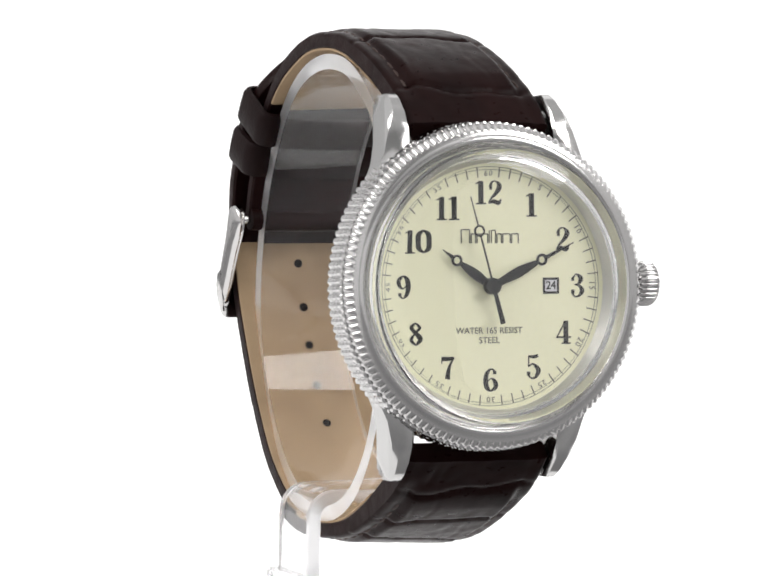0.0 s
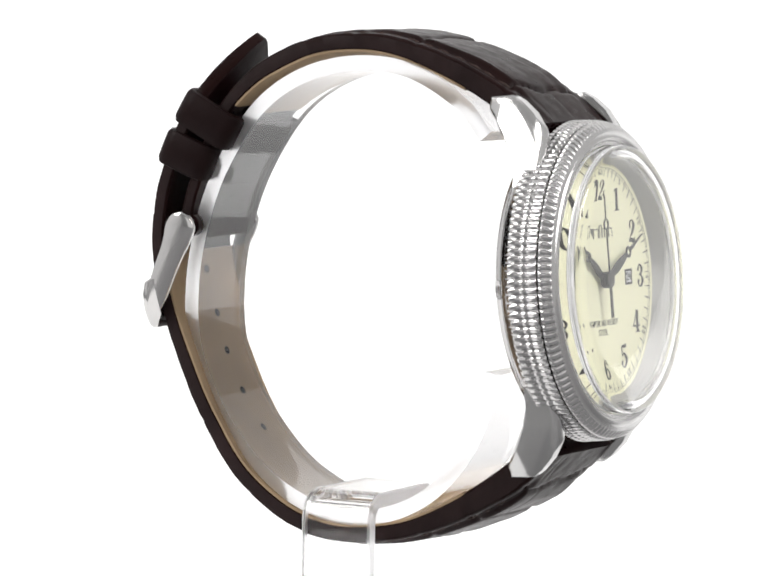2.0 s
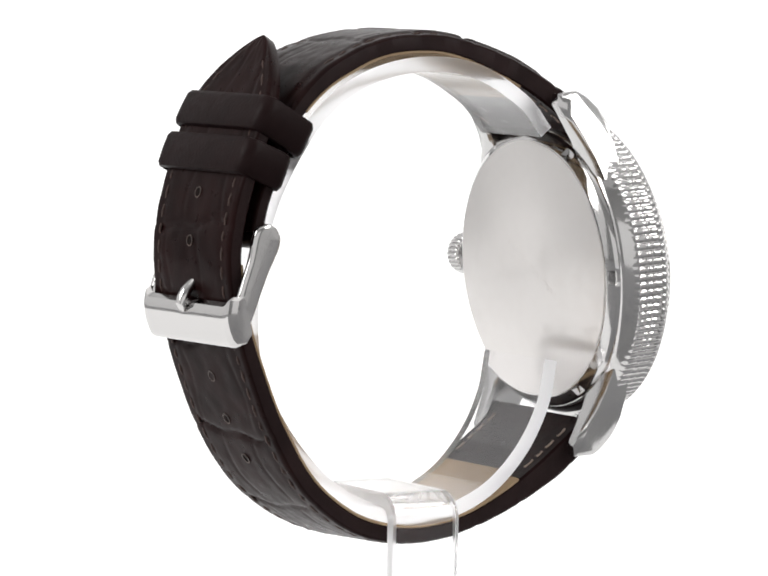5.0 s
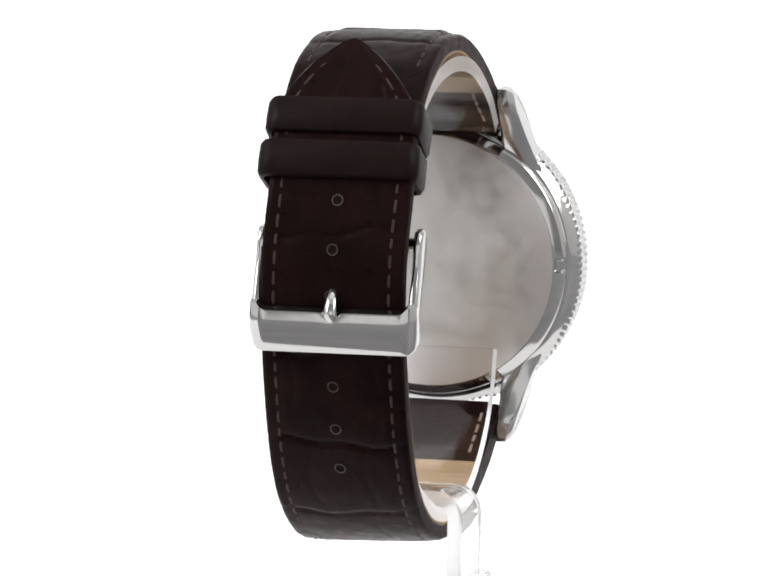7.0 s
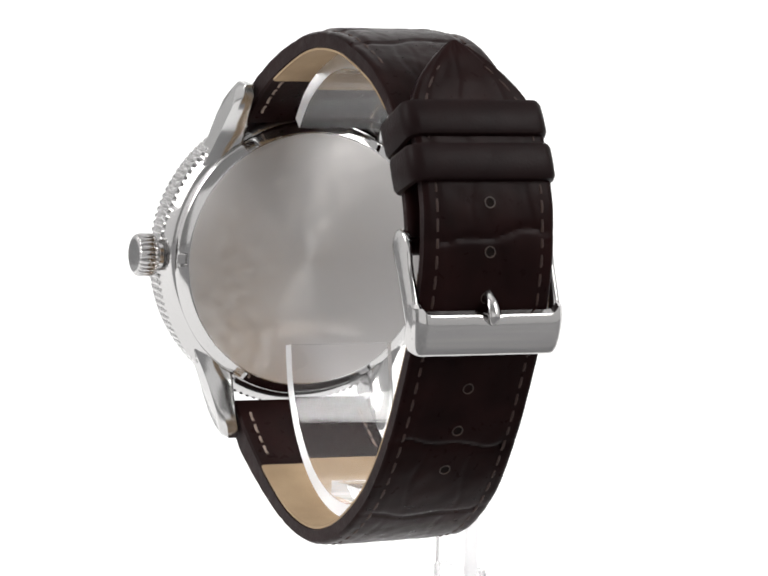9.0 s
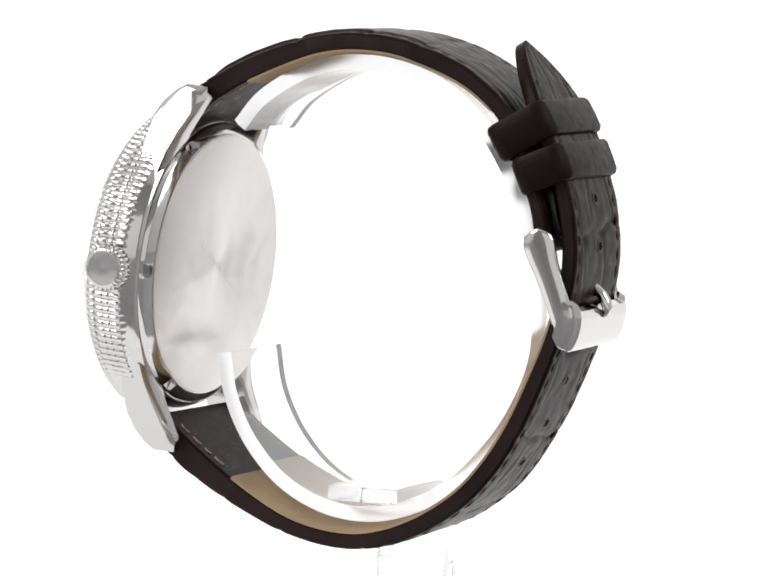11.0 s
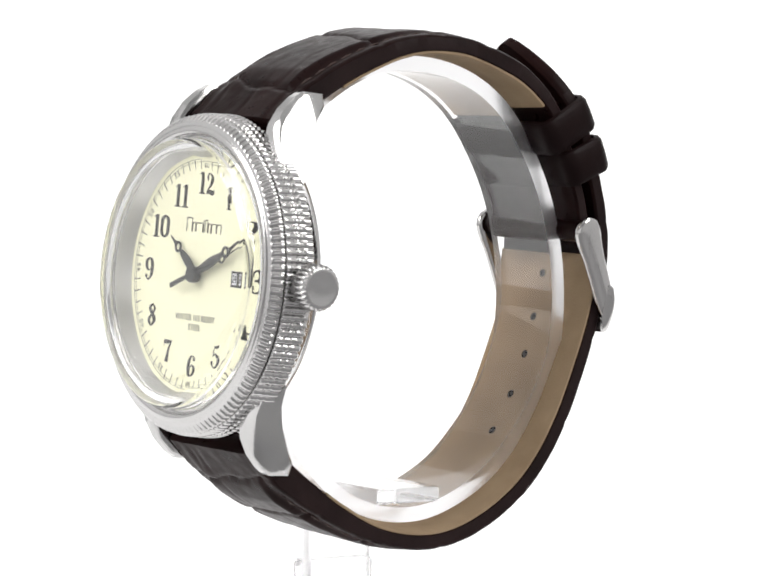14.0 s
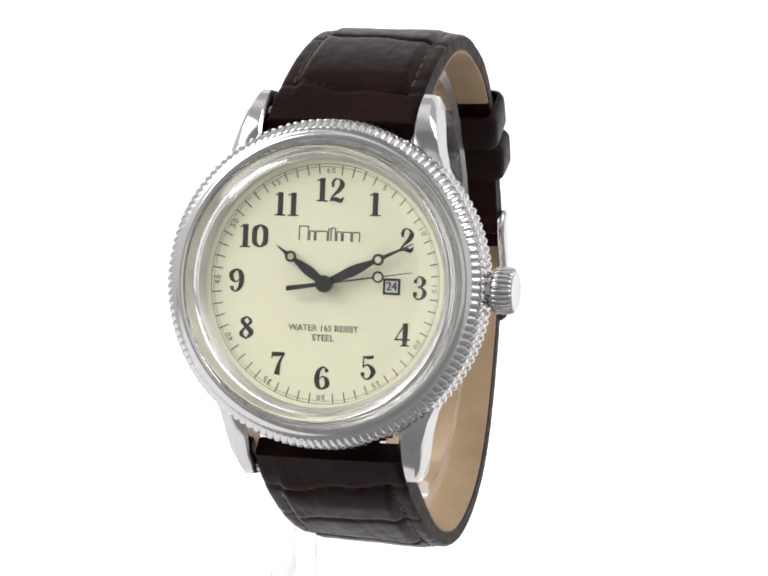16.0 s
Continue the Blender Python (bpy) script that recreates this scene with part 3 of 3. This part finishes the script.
def numeral(dial, text, x, y, height):
    bm = bmesh.new()
    gap, broad = 0.03, 1.17
    total = sum(DIGITS[c][0] for c in text) + gap * (len(text) - 1)
    at = -total * broad / 2
    for c in text:
        w, strokes = DIGITS[c]
        for k, (pts, widths) in enumerate(strokes):
            ribbon(bm, [((at + px * broad) * height + x, (py - 0.5) * height + y) for px, py in pts], [q * height * (1.1 if q > 0.1 else 1.0) for q in widths], 0.01 + 0.003 * k, 0.03)
        at += (w + gap) * broad
    part("numeral", bm, INK, dial, "black serif numeral")


def dial(watch):
    face = part("dial", capped([(0.2, -0.6), (16.9, -0.6), (16.9, 0.0), (0.2, 0.0)], 128), CREAM, watch, "cream dial with black serif numerals", CASE)
    for h in range(1, 13):
        a = radians(30 * h)
        r = 11.15 if h in (10, 11) else 11.6
        numeral(face, str(h), r * math.sin(a) + (0.35 if h == 3 else 0), r * math.cos(a), 2.95)
    bm = bmesh.new()
    disc(bm, 0, 0, 14.93, 15.0, 0.01, 0.02, 180)
    disc(bm, 0, 0, 14.55, 14.61, 0.01, 0.02, 180)
    for k in range(60):
        if k % 5 == 0:
            continue
        a = radians(6 * k)
        ribbon(bm, [(13.55 * math.sin(a), 13.55 * math.cos(a)), (14.95 * math.sin(a), 14.95 * math.cos(a))], [0.14, 0.14], 0.012, 0.02)
    part("minute_track", bm, GREY_INK, face, "fine black railway minute track")
    for k in range(1, 13):
        a = 30 * k
        lettering("minute_number", str(5 * k), 1.05, GREY_INK, face, pose(0, 0, 0, 0, 0, -a) @ pose(0, 0.01405, 0.00003), "small black minute number", 0.0, 1.25)
    lettering("inscription", "WATER 165 RESIST", 1.08, GREY_INK, face, pose(-0.0001, -0.0055, 0.00003), "grey printed words", 0.0, 1.0)
    lettering("inscription", "STEEL", 1.12, GREY_INK, face, pose(-0.0001, -0.0067, 0.00003), "grey printed words", 0.0, 1.0)
    # the maker's mark, as plain outlined bars
    x = -3.75
    for w, h, d in ((1.15, 1.7, 0), (0.6, 1.15, 0), (1.45, 1.15, 0), (0.1, 1.6, 0), (0.55, 1.6, 0), (0.6, 1.15, 0), (1.0, 1.15, 0), (0.9, 1.15, 0)):
        bm = bmesh.new()
        base = 5.3
        for pts in ([(x, base), (x, base + h)], [(x + w, base), (x + w, base + h)], [(x, base + h), (x + w, base + h)]):
            if w > 0.2 or pts[0][0] == pts[1][0] == x:
                ribbon(bm, pts, [0.15, 0.15], 0.012, 0.02)
        part("mark_bar", bm, GREY_INK, face)
        x += w + 0.2
    bm = bmesh.new()
    for x0, x1, y0, y1 in ((7.3, 9.5, 0.72, 1.0), (7.3, 9.5, -1.0, -0.72), (7.3, 7.58, -0.72, 0.72), (9.22, 9.5, -0.72, 0.72)):
        ribbon(bm, [(x0, (y0 + y1) / 2), (x1, (y0 + y1) / 2)], [y1 - y0, y1 - y0], 0.012, 0.05)
    window = part("date_window", bm, INK, face, "black-framed date window")
    bm = bmesh.new()
    ribbon(bm, [(7.5, 0), (9.3, 0)], [1.5, 1.5], 0.008, 0.012)
    part("date_disc", bm, PAPER, window, "white date disc")
    lettering("date_number", "24", 1.45, INK, window, pose(0.0084, 0, 0.000045), "dark date number", 0.02, 0.95)
    return face


def blade(points, widths, z, rings, hub):
    """A hand pointing along +y: strokes, ring cut-outs and a hub."""
    bm = bmesh.new()
    for pts, ws in zip(points, widths):
        ribbon(bm, pts, ws, z, 0.14)
    for y, r0, r1 in rings:
        disc(bm, 0, y, r0, r1, z, 0.14, 28)
    disc(bm, 0, 0, 0, hub, z - 0.02, 0.25, 32)
    return bm


def hand_set(watch):
    part("hour_hand", blade([[(0, 0), (0, 1.2), (0, 2.6), (0, 4.0), (0, 5.0)], [(0, 6.1), (0, 6.9), (0, 7.9)]], [[0.7, 1.0, 1.25, 0.9, 0.45], [0.55, 0.3, 0.08]], 0.45, [(5.6, 0.42, 0.72)], 1.02),
         HAND, watch, "black cathedral hour hand", CASE @ pose(0, 0, 0, 0, 0, 55.0))
    part("minute_hand", blade([[(0, 0), (0, 1.8), (0, 4.0), (0, 6.0), (0, 7.0)], [(0, 8.0), (0, 9.8), (0, 12.4)]], [[0.7, 1.0, 1.3, 0.85, 0.45], [0.5, 0.34, 0.1]], 0.85, [(7.5, 0.42, 0.74)], 1.05),
         HAND, watch, "black cathedral minute hand", CASE @ pose(0, 0, 0, 0, 0, -64.5))
    sweep = part("second_hand", blade([[(0, -4.8), (0, -1.0)], [(0, -1.0), (0, 6.4)], [(0, 7.7), (0, 11.4)]], [[0.62, 0.5], [0.22, 0.17], [0.14, 0.08]], 1.2, [(7.05, 0.5, 0.72)], 1.0),
                 HAND, watch, "thin black second hand with a ring", CASE)
    return sweep


def wrist_watch():
    watch = tagged(new("wrist_watch"), "steel wrist watch, cream dial, dark brown leather strap", "watch")
    lower_strap(watch)
    keeper(watch, -1.0, 22.15, 21.0, 119.0 - 90.0, 8.9, 20.3, 5.0)
    keeper(watch, -1.1, 25.05, 16.25, 112.0 - 90.0, 7.6, 20.8, 5.0)
    buckle(watch)
    case(watch)
    dial(watch)
    return watch, hand_set(watch)


# ---- the clear stand ----
RING = [(-19.0, 20.2), (-15.3, 24.3), (-8.0, 28.2), (0, 29.0), (7.7, 27.3), (14.0, 23.4), (18.6, 17.5), (22.2, 10.0), (24.2, 1.0), (24.1, -8.0), (21.5, -15.0), (17.4, -21.0), (11.8, -26.2), (3.8, -29.7), (-4.0, -29.8),
        (-11.0, -27.0), (-16.2, -22.0), (-19.4, -16.0), (-20.6, -10.0)]


def display_stand():
    stand = tagged(new("display_stand"), "clear acrylic watch stand with an open ring", "stand")
    line, s = smooth_line([(*p, 0) for p in RING], 1.0)
    n = normals(line)
    bm = bmesh.new()
    rings = []
    for (y, z, _), (ny, nz) in zip(line, n):
        ring = []
        x0, x1 = -8.7 + 0.03 * y, 5.0 - 0.018 * y
        for x, h in ((x0, -1.0), (x1, -1.0), (x1, 1.0), (x0, 1.0)):
            ring.append((x, y + ny * h, z + nz * h))
        rings.append(ring)
    ring_ob = part("ring", loft(bm, rings), ACRYLIC, stand, "bent clear acrylic C-shaped ring")
    bend = [(5.0, -27.6)] + [(-8.6, -27.6)] + [(-8.6 - 2.6 * math.sin(a), -30.2 + 2.6 * math.cos(a)) for a in [math.pi / 2 * k / 6 for k in range(1, 7)]]
    bend += [(-11.2, -42.0)] + [(-8.6 - 2.6 * math.cos(a), -42.4 - 2.6 * math.sin(a)) for a in [math.pi / 2 * k / 6 for k in range(1, 7)]] + [(26.0, -45.0)]
    line = np.array(bend)
    n = normals(line)
    bm = bmesh.new()
    rings = []
    for (x, z), (nx, nz) in zip(line, n):
        rings.append([(x + nx * h, y, z + nz * h) for y, h in ((-5.0, -0.7), (-4.7, -1.0), (4.7, -1.0), (5.0, -0.7), (5.0, 0.7), (4.7, 1.0), (-4.7, 1.0), (-5.0, 0.7))])
    post = part("post", loft(bm, rings), ACRYLIC, stand, "bent clear acrylic strip carrying the ring")
    bm = bmesh.new()
    bmesh.ops.create_cube(bm, size=1.0)
    for v in bm.verts:
        v.co = (-11.9 + v.co.x * 3.4, v.co.y * 10.8, -40.9 + v.co.z * 6.0)
    bmesh.ops.bevel(bm, geom=bm.edges[:], offset=0.3, segments=2, affect="EDGES")
    collar = part("collar", bm, ACRYLIC, stand, "clear acrylic collar at the foot of the post")
    collar.visible_shadow = False
    cut_edges(ring_ob, 0, SAWN)
    cut_edges(post, 1, CUT)
    ring_ob.visible_shadow = post.visible_shadow = False
    return stand


# ---- everything that turns ----
# (seconds, degrees, runout of the turntable in millimetres)
TURN = [(0.0, 23.45, 0), (0.5, 33.44, 0), (1.0, 43.32, 0), (1.5, 53.1, 0), (2.0, 62.72, 0), (2.5, 72.21, 0), (3.0, 81.68, 0), (3.5, 91.27, 0), (4.0, 101.11, 0), (4.5, 111.2, 0), (5.0, 121.5, 0), (5.5, 132.1, 0.01),
        (6.0, 142.7, 0.04), (6.5, 153.3, 0.18), (7.0, 163.5, 0.6), (7.5, 173.3, 0.95), (8.0, 183.1, 0.82), (8.5, 193.0, 0.47), (9.0, 202.8, 0.22), (9.5, 212.9, 0.04), (10.0, 223.0, 0), (10.5, 233.7, 0), (11.0, 244.6, 0),
        (11.5, 255.55, 0), (12.0, 266.42, 0.15), (12.5, 276.51, 0.35), (13.0, 286.23, 0.65), (13.5, 295.95, 0.85), (14.0, 305.49, 0.95), (14.5, 314.60, 0.95), (15.0, 324.22, 0.85), (15.5, 334.05, 0.5), (16.0, 343.54, 0.4)]


def motions():
    for thing in (WATCH, STAND):
        walk(thing, [(t, pose(dx * MM, 0, 0, 0, 0, a)) for t, a, dx in TURN])
    # one tick a second
    ticks = [(0.0, CASE @ pose(0, 0, 0, 0, 0, 15.0))]
    for k in range(16):
        a = 15.0 - 6 * k
        ticks += [(k + 0.8, CASE @ pose(0, 0, 0, 0, 0, a)), (k + 0.9, CASE @ pose(0, 0, 0, 0, 0, a - 6))]
    ticks.append((16.0, CASE @ pose(0, 0, 0, 0, 0, 15.0 - 96)))
    walk(SECOND_HAND, ticks)


setting()
WATCH, SECOND_HAND = wrist_watch()
STAND = display_stand()
motions()
